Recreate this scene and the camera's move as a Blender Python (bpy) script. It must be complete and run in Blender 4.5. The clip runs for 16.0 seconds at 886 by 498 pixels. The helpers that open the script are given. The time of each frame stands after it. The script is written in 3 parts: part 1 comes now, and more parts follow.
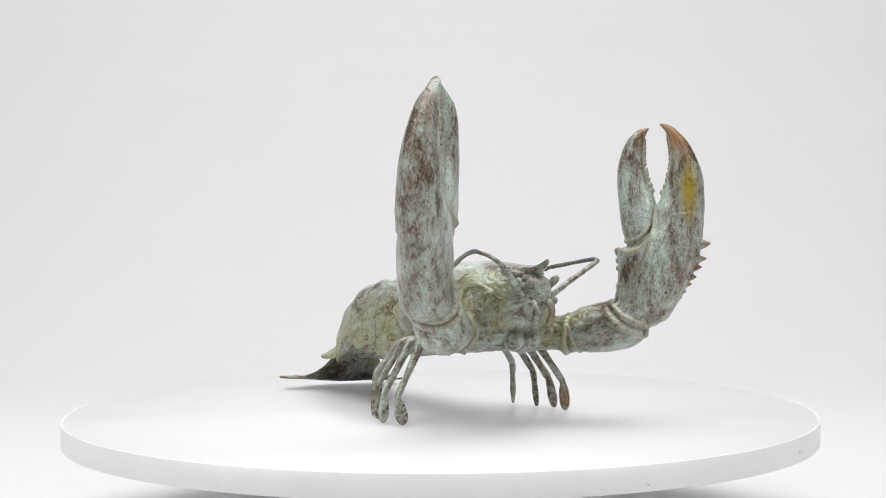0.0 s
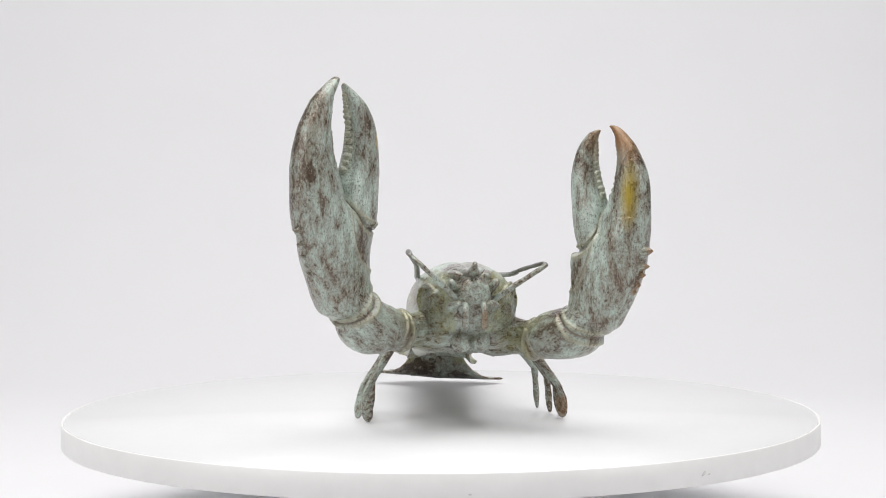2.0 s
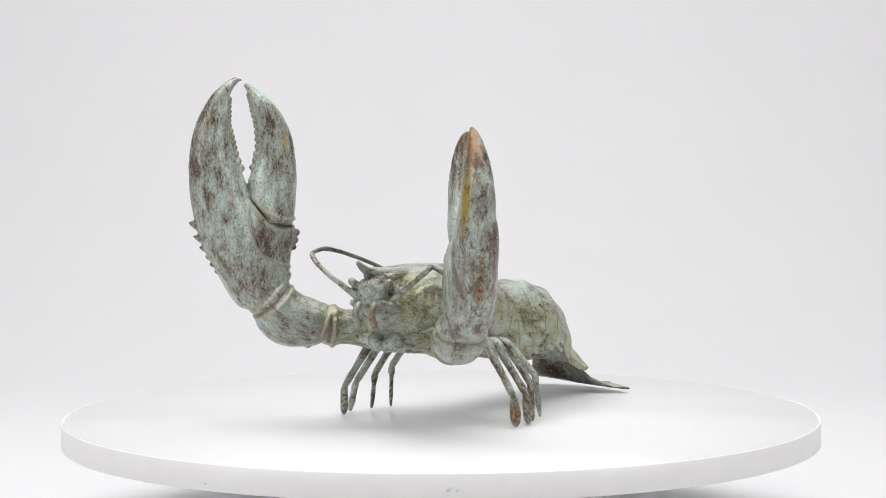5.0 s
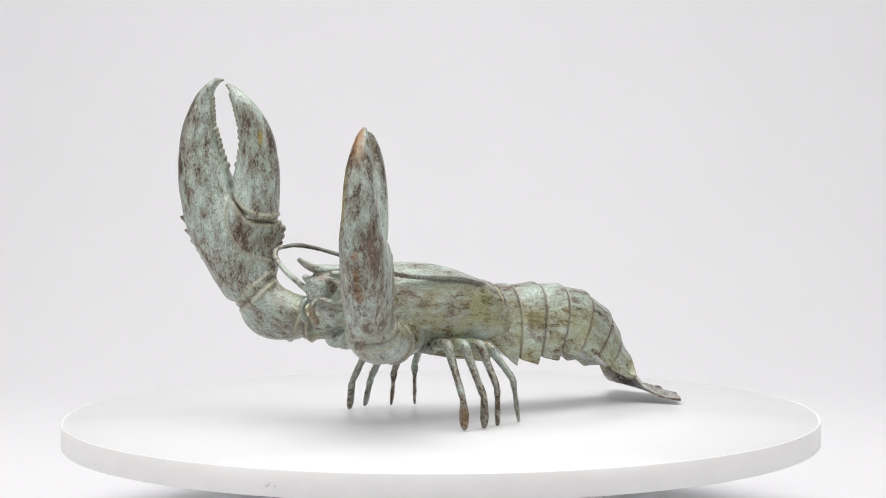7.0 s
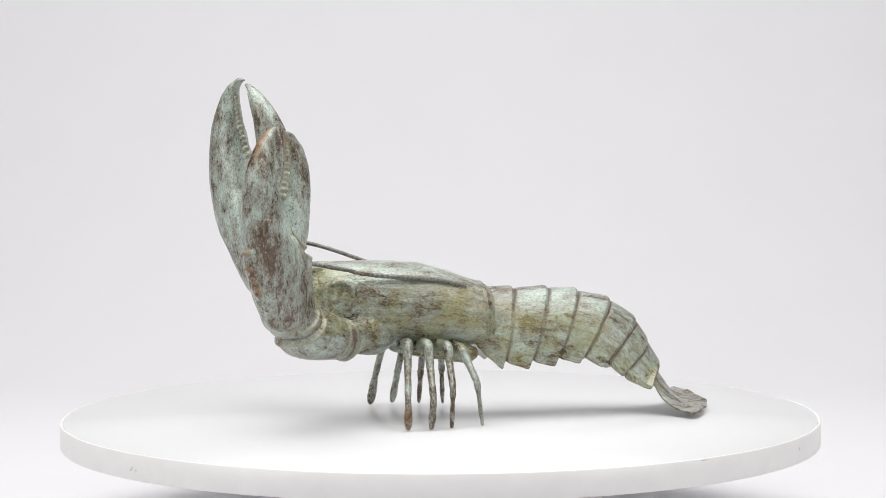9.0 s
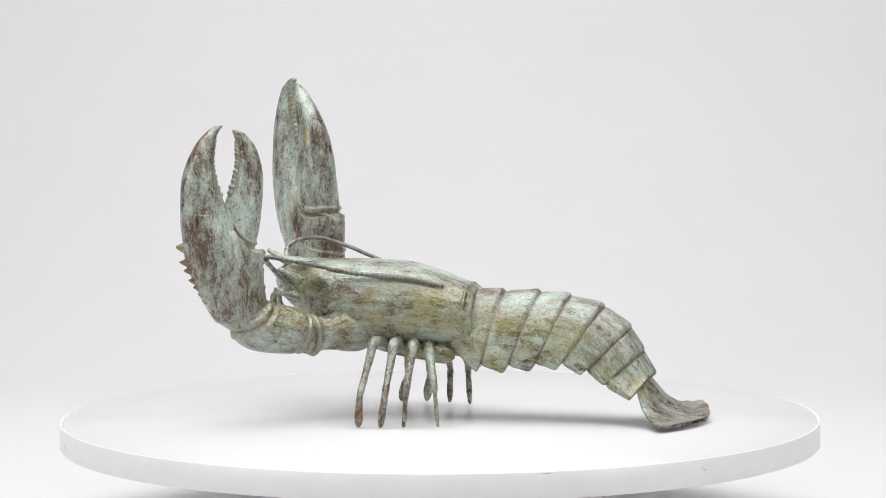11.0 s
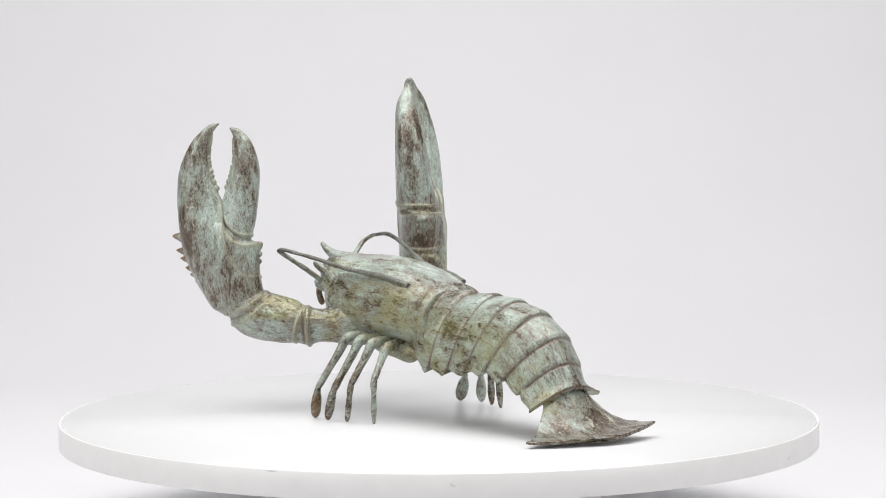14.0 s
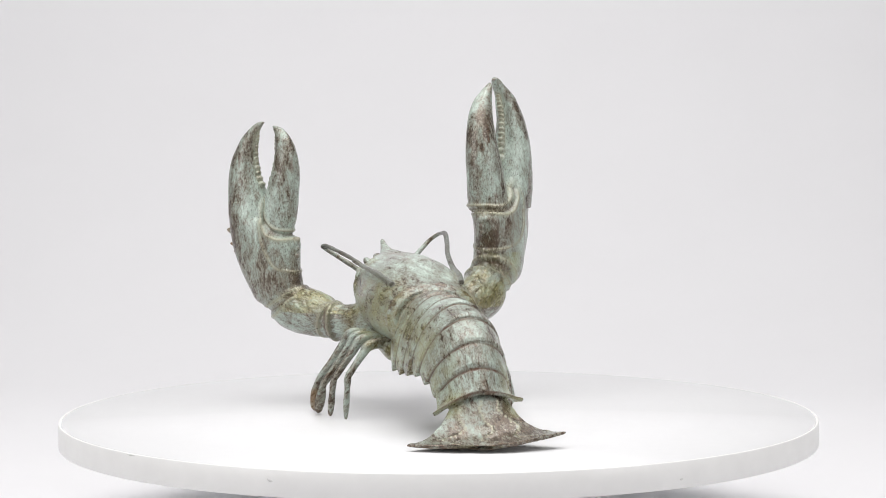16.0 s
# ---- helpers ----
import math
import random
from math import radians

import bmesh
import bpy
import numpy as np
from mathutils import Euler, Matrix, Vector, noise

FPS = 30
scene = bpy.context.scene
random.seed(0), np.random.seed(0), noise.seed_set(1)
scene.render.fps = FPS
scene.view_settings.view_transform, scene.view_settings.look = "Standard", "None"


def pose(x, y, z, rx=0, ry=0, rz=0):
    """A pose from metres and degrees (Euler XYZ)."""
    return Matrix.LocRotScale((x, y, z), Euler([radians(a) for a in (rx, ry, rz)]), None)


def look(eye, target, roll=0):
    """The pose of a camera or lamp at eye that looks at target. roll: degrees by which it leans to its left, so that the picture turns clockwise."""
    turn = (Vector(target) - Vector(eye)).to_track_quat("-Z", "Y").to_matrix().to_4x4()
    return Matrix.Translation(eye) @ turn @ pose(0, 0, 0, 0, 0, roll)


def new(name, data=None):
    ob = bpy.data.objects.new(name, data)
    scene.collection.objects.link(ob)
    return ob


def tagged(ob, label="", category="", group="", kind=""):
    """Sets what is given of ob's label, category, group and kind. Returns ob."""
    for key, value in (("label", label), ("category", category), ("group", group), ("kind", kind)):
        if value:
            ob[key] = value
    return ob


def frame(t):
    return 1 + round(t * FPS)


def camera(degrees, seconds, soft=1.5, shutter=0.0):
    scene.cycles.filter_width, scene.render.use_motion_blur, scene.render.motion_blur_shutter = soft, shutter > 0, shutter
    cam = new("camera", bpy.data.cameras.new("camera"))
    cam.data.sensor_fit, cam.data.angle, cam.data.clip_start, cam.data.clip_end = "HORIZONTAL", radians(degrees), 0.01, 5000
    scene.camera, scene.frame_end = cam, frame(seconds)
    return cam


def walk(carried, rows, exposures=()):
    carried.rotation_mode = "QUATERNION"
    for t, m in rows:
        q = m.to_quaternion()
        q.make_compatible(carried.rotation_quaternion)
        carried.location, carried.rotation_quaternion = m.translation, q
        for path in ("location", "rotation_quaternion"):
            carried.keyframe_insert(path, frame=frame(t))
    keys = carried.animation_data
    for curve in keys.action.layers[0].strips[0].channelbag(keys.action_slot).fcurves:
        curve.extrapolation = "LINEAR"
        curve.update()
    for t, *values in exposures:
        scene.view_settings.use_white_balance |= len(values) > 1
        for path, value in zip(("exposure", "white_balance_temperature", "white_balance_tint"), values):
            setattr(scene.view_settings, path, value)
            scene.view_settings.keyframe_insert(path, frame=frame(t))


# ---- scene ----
# the camera stands on a tripod in front of the turntable
cam = camera(20.5636, 16.0, soft=0.6)
EYE = (0.0, -1.9362, 0.2628)
AIM = (0.0016, -1.9362 + math.cos(0.0676), 0.2628 - math.sin(0.0676))
walk(cam, [(0, look(EYE, AIM, -0.212)), (16, look(EYE, AIM, -0.212))])

# ---- light: a white photo studio with large softboxes ----
scene.view_settings.exposure = 0.0
world = bpy.data.worlds.new("studio_air")
scene.world = world
world.use_nodes = True
world.node_tree.nodes["Background"].inputs[0].default_value = (0.95, 0.97, 1.0, 1)
world.node_tree.nodes["Background"].inputs[1].default_value = 0.05


def softbox(name, eye, target, w, h, watts, colour=(1, 0.99, 0.985)):
    lamp = bpy.data.lights.new(name, "AREA")
    lamp.shape, lamp.size, lamp.size_y, lamp.energy, lamp.color = "RECTANGLE", w, h, watts, colour
    ob = new(name, lamp)
    ob.matrix_world = look(eye, target)
    return ob


softbox("softbox_top", (0.0, -0.1, 1.7), (0, 0, 0), 2.2, 2.0, 49)
softbox("softbox_key", (-1.7, -1.2, 1.0), (0, 0, 0.1), 1.0, 1.5, 16.5)
softbox("softbox_fill", (1.7, -1.3, 1.0), (0, 0, 0.1), 1.0, 1.5, 13.5)
softbox("softbox_backdrop", (0.0, 0.75, 1.75), (0, 2.1, 0.5), 2.2, 0.6, 3.5)


# ---- materials ----
def material(name):
    m = bpy.data.materials.new(name)
    m.use_nodes = True
    return m, m.node_tree.nodes, m.node_tree.links, m.node_tree.nodes["Principled BSDF"]


def ramp(nodes, stops):
    n = nodes.new("ShaderNodeValToRGB")
    e = n.color_ramp.elements
    while len(e) < len(stops):
        e.new(0.5)
    for k, (at, c) in zip(e, stops):
        k.position, k.color = at, (c if len(c) == 4 else (*c, 1))
    return n


def noise_tex(nodes, links, vec, scale, detail=4, rough=0.55, distortion=0.0):
    n = nodes.new("ShaderNodeTexNoise")
    n.inputs["Scale"].default_value, n.inputs["Detail"].default_value = scale, detail
    n.inputs["Roughness"].default_value, n.inputs["Distortion"].default_value = rough, distortion
    links.new(vec, n.inputs["Vector"])
    return n


def mapping(nodes, links, vec, scale):
    n = nodes.new("ShaderNodeMapping")
    n.inputs["Scale"].default_value = scale
    links.new(vec, n.inputs["Vector"])
    return n.outputs[0]


def mix(nodes, links, fac, a, b, mode="MIX"):
    n = nodes.new("ShaderNodeMix")
    n.data_type, n.blend_type = "RGBA", mode
    for sock, v in ((n.inputs[0], fac), (n.inputs[6], a), (n.inputs[7], b)):
        if isinstance(v, bpy.types.NodeSocket):
            links.new(v, sock)
        elif isinstance(v, (int, float)):
            sock.default_value = v
        else:
            sock.default_value = (*v, 1)
    return n.outputs[2]


def maths(nodes, links, op, a, b=0.5, clamp=False):
    n = nodes.new("ShaderNodeMath")
    n.operation, n.use_clamp = op, clamp
    for sock, v in zip(n.inputs, (a, b)):
        if isinstance(v, bpy.types.NodeSocket):
            links.new(v, sock)
        else:
            sock.default_value = v
    return n.outputs[0]


def paint(name, colour, rough, grain=60.0, amount=0.03, bump=0.02, gloss=0.5):
    m, nodes, links, bsdf = material(name)
    co = nodes.new("ShaderNodeTexCoord").outputs["Object"]
    a = noise_tex(nodes, links, co, grain, 5)
    b = noise_tex(nodes, links, co, grain / 14, 3)
    f = maths(nodes, links, "MULTIPLY", a.outputs[0], b.outputs[0])
    lo = tuple(c * (1 - amount * 2) for c in colour)
    r = ramp(nodes, [(0.1, lo), (0.4, colour)])
    links.new(f, r.inputs[0])
    links.new(r.outputs[0], bsdf.inputs["Base Color"])
    bsdf.inputs["Roughness"].default_value, bsdf.inputs["Specular IOR Level"].default_value = rough, gloss
    bp = nodes.new("ShaderNodeBump")
    bp.inputs["Strength"].default_value, bp.inputs["Distance"].default_value = bump, 0.001
    links.new(a.outputs[0], bp.inputs["Height"])
    links.new(bp.outputs[0], bsdf.inputs["Normal"])
    return m


def bronze_patina():
    """Verdigris over brown bronze, brushed along each limb; bare metal on the ridges, ochre and painted-in shade in the
    hollows.
    """
    m, nodes, links, bsdf = material("verdigris_bronze")
    att = nodes.new("ShaderNodeAttribute")
    att.attribute_name = "grain"
    g = att.outputs["Vector"]
    po = nodes.new("ShaderNodeTexCoord").outputs["Object"]
    streak = noise_tex(nodes, links, mapping(nodes, links, g, (80, 190, 190)), 1.0, 6, 0.62, 0.4)
    fine = noise_tex(nodes, links, mapping(nodes, links, g, (330, 760, 760)), 1.0, 5, 0.65)
    cloud = noise_tex(nodes, links, mapping(nodes, links, g, (27, 50, 50)), 1.0, 6, 0.60, 0.5)
    speck = noise_tex(nodes, links, po, 520.0, 4, 0.75)
    geo = nodes.new("ShaderNodeNewGeometry")
    # how much of the pale green crust is left
    f = maths(nodes, links, "ADD", maths(nodes, links, "MULTIPLY", streak.outputs[0], 0.42), maths(nodes, links, "MULTIPLY", fine.outputs[0], 0.28))
    f = maths(nodes, links, "ADD", f, maths(nodes, links, "MULTIPLY", cloud.outputs[0], 0.54))
    f = maths(nodes, links, "ADD", f, maths(nodes, links, "MULTIPLY", speck.outputs[0], 0.16))
    mint = nodes.new("ShaderNodeAttribute")
    mint.attribute_name = "mint"
    f = maths(nodes, links, "ADD", f, maths(nodes, links, "MULTIPLY", mint.outputs["Fac"], 0.09))
    f = maths(nodes, links, "SUBTRACT", f, 0.184)
    crust = ramp(nodes, [(0.34, (0.078, 0.050, 0.032)), (0.42, (0.142, 0.104, 0.072)), (0.475, (0.216, 0.198, 0.156)), (0.53, (0.315, 0.342, 0.288)), (0.60, (0.435, 0.515, 0.45)), (0.69, (0.585, 0.675, 0.605))])
    links.new(f, crust.inputs[0])
    # rust stains, dark and pale flecks left by the brush
    stain = noise_tex(nodes, links, mapping(nodes, links, g, (16, 70, 70)), 1.0, 6, 0.68, 0.5)
    st = ramp(nodes, [(0.53, (0, 0, 0)), (0.70, (0.45, 0.45, 0.45))])
    links.new(stain.outputs[0], st.inputs[0])
    base = mix(nodes, links, st.outputs[0], crust.outputs[0], (0.165, 0.088, 0.046))
    fleck = noise_tex(nodes, links, mapping(nodes, links, g, (560, 1000, 1000)), 1.0, 4, 0.75, 0.3)
    fd = ramp(nodes, [(0.37, (0.75, 0.75, 0.75)), (0.45, (0, 0, 0)), (0.60, (0, 0, 0))])
    links.new(fleck.outputs[0], fd.inputs[0])
    base = mix(nodes, links, fd.outputs[0], base, (0.060, 0.045, 0.034))
    fl = ramp(nodes, [(0.57, (0, 0, 0)), (0.65, (0.55, 0.55, 0.55))])
    links.new(fleck.outputs[0], fl.inputs[0])
    base = mix(nodes, links, fl.outputs[0], base, (0.55, 0.60, 0.54))
    # ochre-green bloom on the flanks
    och = noise_tex(nodes, links, po, 34.0, 5, 0.65)
    och_m = ramp(nodes, [(0.42, (0, 0, 0)), (0.60, (1, 1, 1))])
    links.new(och.outputs[0], och_m.inputs[0])
    bloom = nodes.new("ShaderNodeAttribute")
    bloom.attribute_name = "bloom"
    bl = maths(nodes, links, "MULTIPLY", bloom.outputs["Fac"], maths(nodes, links, "ADD", maths(nodes, links, "MULTIPLY", och_m.outputs[0], 0.8), 0.15), True)
    tint = mix(nodes, links, 0.58, base, (0.33, 0.32, 0.11))
    col = mix(nodes, links, bl, base, tint)
    # cream crust on the welts and in the hollows
    cream = nodes.new("ShaderNodeAttribute")
    cream.attribute_name = "cream"
    cm = maths(nodes, links, "MULTIPLY", cream.outputs["Fac"], maths(nodes, links, "MULTIPLY", streak.outputs[0], 1.5), True)
    col = mix(nodes, links, cm, col, (0.42, 0.42, 0.30))
    # hollows take ochre and a dark rust brown that also paints in their shade
    hol = ramp(nodes, [(0.44, (0.9, 0.9, 0.9)), (0.492, (0, 0, 0))])
    links.new(geo.outputs["Pointiness"], hol.inputs[0])
    rust_shade = mix(nodes, links, och_m.outputs[0], (0.085, 0.060, 0.042), (0.40, 0.38, 0.25))
    col = mix(nodes, links, hol.outputs[0], col, rust_shade)
    # rust-brown lines along the seams of the plates, darkening in the contact shade too
    seam = nodes.new("ShaderNodeAttribute")
    seam.attribute_name = "seam"
    sm = maths(nodes, links, "MULTIPLY", seam.outputs["Fac"], maths(nodes, links, "SUBTRACT", maths(nodes, links, "MULTIPLY", streak.outputs[0], 3.2), 0.85), True)
    col = mix(nodes, links, sm, col, (0.115, 0.055, 0.030))
    # ridges rubbed to warm bare bronze
    rid = ramp(nodes, [(0.515, (0, 0, 0)), (0.57, (1, 1, 1))])
    links.new(geo.outputs["Pointiness"], rid.inputs[0])
    rub = maths(nodes, links, "MULTIPLY", rid.outputs[0], maths(nodes, links, "MULTIPLY", speck.outputs[0], 1.35), True)
    col = mix(nodes, links, rub, col, (0.15, 0.080, 0.046))
    # bare copper on the tip of one finger and an ochre smear beside it
    bare = nodes.new("ShaderNodeAttribute")
    bare.attribute_name = "bare"
    bf = maths(nodes, links, "MULTIPLY", bare.outputs["Fac"], maths(nodes, links, "ADD", streak.outputs[0], 0.8), True)
    col = mix(nodes, links, bf, col, (0.23, 0.115, 0.036))
    och2 = nodes.new("ShaderNodeAttribute")
    och2.attribute_name = "ochre"
    of = maths(nodes, links, "MULTIPLY", och2.outputs["Fac"], maths(nodes, links, "ADD", streak.outputs[0], 0.5), True)
    col = mix(nodes, links, of, col, (0.36, 0.26, 0.022))
    # blackened feelers
    dark = nodes.new("ShaderNodeAttribute")
    dark.attribute_name = "dark"
    col = mix(nodes, links, maths(nodes, links, "MULTIPLY", dark.outputs["Fac"], maths(nodes, links, "ADD", fine.outputs[0], 0.3), True), col, (0.062, 0.055, 0.050))
    # dark pits
    pit = ramp(nodes, [(0.33, (0.16, 0.15, 0.14)), (0.40, (1, 1, 1))])
    links.new(speck.outputs[0], pit.inputs[0])
    col = mix(nodes, links, 0.8, col, pit.outputs[0], "MULTIPLY")
    links.new(col, bsdf.inputs["Base Color"])
    met = ramp(nodes, [(0.42, (0.55, 0.55, 0.55)), (0.56, (0.06, 0.06, 0.06))])
    links.new(f, met.inputs[0])
    links.new(met.outputs[0], bsdf.inputs["Metallic"])
    ro = ramp(nodes, [(0.42, (0.24, 0.24, 0.24)), (0.62, (0.44, 0.44, 0.44))])
    links.new(f, ro.inputs[0])
    links.new(ro.outputs[0], bsdf.inputs["Roughness"])
    h = maths(nodes, links, "ADD", maths(nodes, links, "MULTIPLY", fine.outputs[0], 0.6), maths(nodes, links, "MULTIPLY", speck.outputs[0], 0.4))
    bp = nodes.new("ShaderNodeBump")
    bp.inputs["Strength"].default_value, bp.inputs["Distance"].default_value = 1.0, 0.0009
    bsdf.inputs["Coat Weight"].default_value, bsdf.inputs["Coat Roughness"].default_value = 0.5, 0.17
    links.new(h, bp.inputs["Height"])
    links.new(bp.outputs[0], bsdf.inputs["Normal"])
    return m


M_BRONZE = bronze_patina()
M_TOP = paint("white_satin_laminate", (0.745, 0.745, 0.755), 0.27, 90, 0.01, 0.004, 0.3)
M_EDGE = paint("white_edge_band", (0.84, 0.835, 0.825), 0.38, 50, 0.03, 0.03)
M_SWEEP = paint("white_paper_sweep", (0.715, 0.71, 0.725), 0.9, 8, 0.01, 0.01)
M_WALL = paint("grey_studio_paint", (0.15, 0.15, 0.155), 0.8, 12, 0.03, 0.02)
M_SCUFF = paint("grey_scuffed_board", (0.74, 0.735, 0.72), 0.7, 400, 0.1, 0.1)
M_BASE = paint("black_plastic", (0.03, 0.03, 0.032), 0.5)


def mesh_object(name, verts, faces, mat, parent=None, label="", smooth=True):
    me = bpy.data.meshes.new(name)
    me.from_pydata([tuple(v) for v in verts], [], faces)
    me.materials.append(mat)
    if smooth:
        me.polygons.foreach_set("use_smooth", [True] * len(me.polygons))
    me.update()
    ob = new(name, me)
    if parent:
        ob.parent = parent
    if label:
        ob["label"] = label
    return ob


# ---- the studio: sweep and room shell ----
FLOOR_Z = -0.095


def sweep():
    """One sheet of white paper: a table-high floor that curves up into the wall behind."""
    prof = [(-1.45, FLOOR_Z), (0.9, FLOOR_Z)]
    for k in range(1, 17):
        a = k / 16 * math.pi / 2
        prof.append((0.9 + 0.9 * math.sin(a), FLOOR_Z + 0.9 - 0.9 * math.cos(a)))
    prof.append((1.8, 2.3))
    n = len(prof)
    verts = [(x, y, z) for x in (-2.2, 2.2) for y, z in prof]
    verts += [(x, y + (0.01 if z > FLOOR_Z + 0.02 else 0), z - 0.01) for x in (-2.2, 2.2) for y, z in prof]
    faces = []
    for k in range(n - 1):
        faces.append((k, n + k, n + k + 1, k + 1))
        faces.append((2 * n + k, 2 * n + k + 1, 3 * n + k + 1, 3 * n + k))
    ob = mesh_object("backdrop", verts, faces, M_SWEEP)
    return tagged(ob, "seamless white paper photo backdrop curving up behind the turntable", "backdrop", kind="structure")


def slab(name, lo, hi, label, category):
    (a, b, c), (d, e, f) = lo, hi
    v = [(x, y, z) for x in (a, d) for y in (b, e) for z in (c, f)]
    fc = [(0, 1, 3, 2), (4, 6, 7, 5), (0, 4, 5, 1), (2, 3, 7, 6), (0, 2, 6, 4), (1, 5, 7, 3)]
    return tagged(mesh_object(name, v, fc, M_WALL, smooth=False), label, category, kind="structure")


sweep()
slab("floor", (-2.6, -3.0, -1.0), (2.6, 2.2, -0.95), "plain grey studio floor", "floor")
slab("ceiling", (-2.6, -3.0, 2.4), (2.6, 2.2, 2.45), "plain grey studio ceiling", "ceiling")
slab("wall_north", (-2.6, 2.0, -0.95), (2.6, 2.1, 2.4), "plain grey studio wall", "wall")
slab("wall_south", (-2.6, -3.0, -0.95), (2.6, -2.9, 2.4), "plain grey studio wall", "wall")
slab("wall_east", (2.5, -2.9, -0.95), (2.6, 2.0, 2.4), "plain grey studio wall", "wall")
slab("wall_west", (-2.6, -2.9, -0.95), (-2.5, 2.0, 2.4), "plain grey studio wall", "wall")


# ---- the turntable ----
def lathe(prof, n=192):
    verts = [(r * math.cos(2 * math.pi * k / n), r * math.sin(2 * math.pi * k / n), z) for r, z in prof for k in range(n)]
    faces = []
    for j in range(len(prof) - 1):
        for k in range(n):
            k2 = (k + 1) % n
            faces.append((j * n + k, j * n + k2, (j + 1) * n + k2, (j + 1) * n + k))
    return verts, faces


def turntable():
    root = tagged(new("turntable"), "round white display turntable with a pale banded edge", "turntable")
    R, TH = 0.3, 0.0195
    v, f = lathe([(0.0005, -TH), (R - 0.0022, -TH), (R - 0.0022, -0.0008), (R - 0.0026, 0.0), (0.0005, 0.0)])
    mesh_object("top_board", v, f, M_TOP, root)
    v, f = lathe([(R - 0.0021, -TH + 0.0002), (R - 0.0006, -TH), (R, -TH + 0.0006), (R, -0.0008), (R - 0.0005, -0.0002), (R - 0.0014, -0.0002), (R - 0.0016, -0.0012), (R - 0.0021, -0.0013)])
    mesh_object("edge_band", v, f, M_EDGE, root, "pale off-white edge band with small knocks")
    v, f = lathe([(0.0005, FLOOR_Z), (0.13, FLOOR_Z), (0.132, FLOOR_Z + 0.003), (0.125, -TH - 0.012), (0.09, -TH - 0.0005), (0.0005, -TH - 0.0005)], 96)
    mesh_object("motor_base", v, f, M_EDGE, root, "low round white motor base")
    # knocks and a chip on the edge
    for deg, z, w, h, lean in ((-27.2, -0.0112, 0.0042, 0.0016, 0.6), (-26.2, -0.0120, 0.0022, 0.0009, 0.2), (-61.4, -0.0146, 0.0024, 0.0010, 0.0), (58.5, -0.0012, 0.0075, 0.0008, 0.0), (82.9, -0.0080, 0.0036, 0.0014, -0.4), (140.0, -0.0130, 0.0026, 0.0010, 0.3)):
        ring = [(math.cos(a) * w * (1 + 0.2 * math.sin(3 * a)), math.sin(a) * h) for a in np.linspace(0, 2 * math.pi, 14)[:-1]]
        pts = [(x * math.cos(lean) - y * math.sin(lean), x * math.sin(lean) + y * math.cos(lean)) for x, y in ring]
        pts = [(x * 0.6, y * 0.7) for x, y in pts]
        vs = []
        for r in (R - 0.0004, R + 0.00012):
            for x, y in pts:
                a = radians(deg) + x / R
                vs.append((r * math.cos(a), r * math.sin(a), z + y))
        k = len(pts)
        fs = [tuple(range(k, 2 * k))] + [(i, (i + 1) % k, k + (i + 1) % k, k + i) for i in range(k)]
        mesh_object("scuff", vs, fs, M_SCUFF, root, "small grey knock in the edge band")
    return root


TABLE = turntable()


# ---- the lobster statue, one cast piece ----
class Cast:
    """Collects closed lofts and the brushing direction of each."""

    def __init__(self):
        self.v, self.f, self.spots, self.seams, self.welts, self.veins, self.crust, self.dark = [], [], [], [], [], [], [], []

    def add(self, rings, along):
        n, base = len(rings[0]), len(self.v)
        for r in rings:
            self.v += [Vector(p) for p in r]
        for j in range(len(rings) - 1):
            for k in range(n):
                k2 = (k + 1) % n
                self.f.append((base + j * n + k, base + j * n + k2, base + (j + 1) * n + k2, base + (j + 1) * n + k))
        self.f.append(tuple(base + k for k in range(n))[::-1])
        self.f.append(tuple(base + (len(rings) - 1) * n + k for k in range(n)))
        d = Vector(along).normalized()
        for r in rings:
            self.spots += [(Vector(p), d) for p in r[::2]]


def spline(rows, steps):
    """Catmull-Rom through rows of numbers."""
    a = np.array(rows, float)
    p = np.vstack([2 * a[0] - a[1], a, 2 * a[-1] - a[-2]])
    out = []
    for i in range(1, len(p) - 2):
        for s in range(steps):
            t = s / steps
            out.append(0.5 * (2 * p[i] + (p[i + 1] - p[i - 1]) * t + (2 * p[i - 1] - 5 * p[i] + 4 * p[i + 1] - p[i + 2]) * t * t + (3 * p[i] - p[i - 1] - 3 * p[i + 1] + p[i + 2]) * t ** 3))
    out.append(a[-1])
    return np.array(out)


def oval(c, a, b, n=28, power=2.0):
    """Points round c with half axes a and b."""
    out = []
    for k in range(n):
        w = 2 * math.pi * k / n
        x, y = math.cos(w), math.sin(w)
        x = math.copysign(abs(x) ** (2 / power), x)
        y = math.copysign(abs(y) ** (2 / power), y)
        out.append(Vector(c) + Vector(a) * x + Vector(b) * y)
    return out


def tube(cast, rows, side=(0, 0, 1), steps=6, n=14):
    """rows: x, y, z, radius across side, radius along side."""
    pts = spline(rows, steps)
    pts[:, 3:] = np.maximum(pts[:, 3:], 0.0004)
    rings = []
    for i, p in enumerate(pts):
        q = pts[min(i + 1, len(pts) - 1)][:3] - pts[max(i - 1, 0)][:3]
        d = Vector(q).normalized()
        a = d.cross(Vector(side))
        a = a.normalized() if a.length > 1e-4 else d.orthogonal().normalized()
        b = a.cross(d).normalized()
        rings.append(oval(p[:3], a * p[3], b * p[4], n))
    cast.add(rings, Vector(rows[-1][:3]) - Vector(rows[0][:3]))


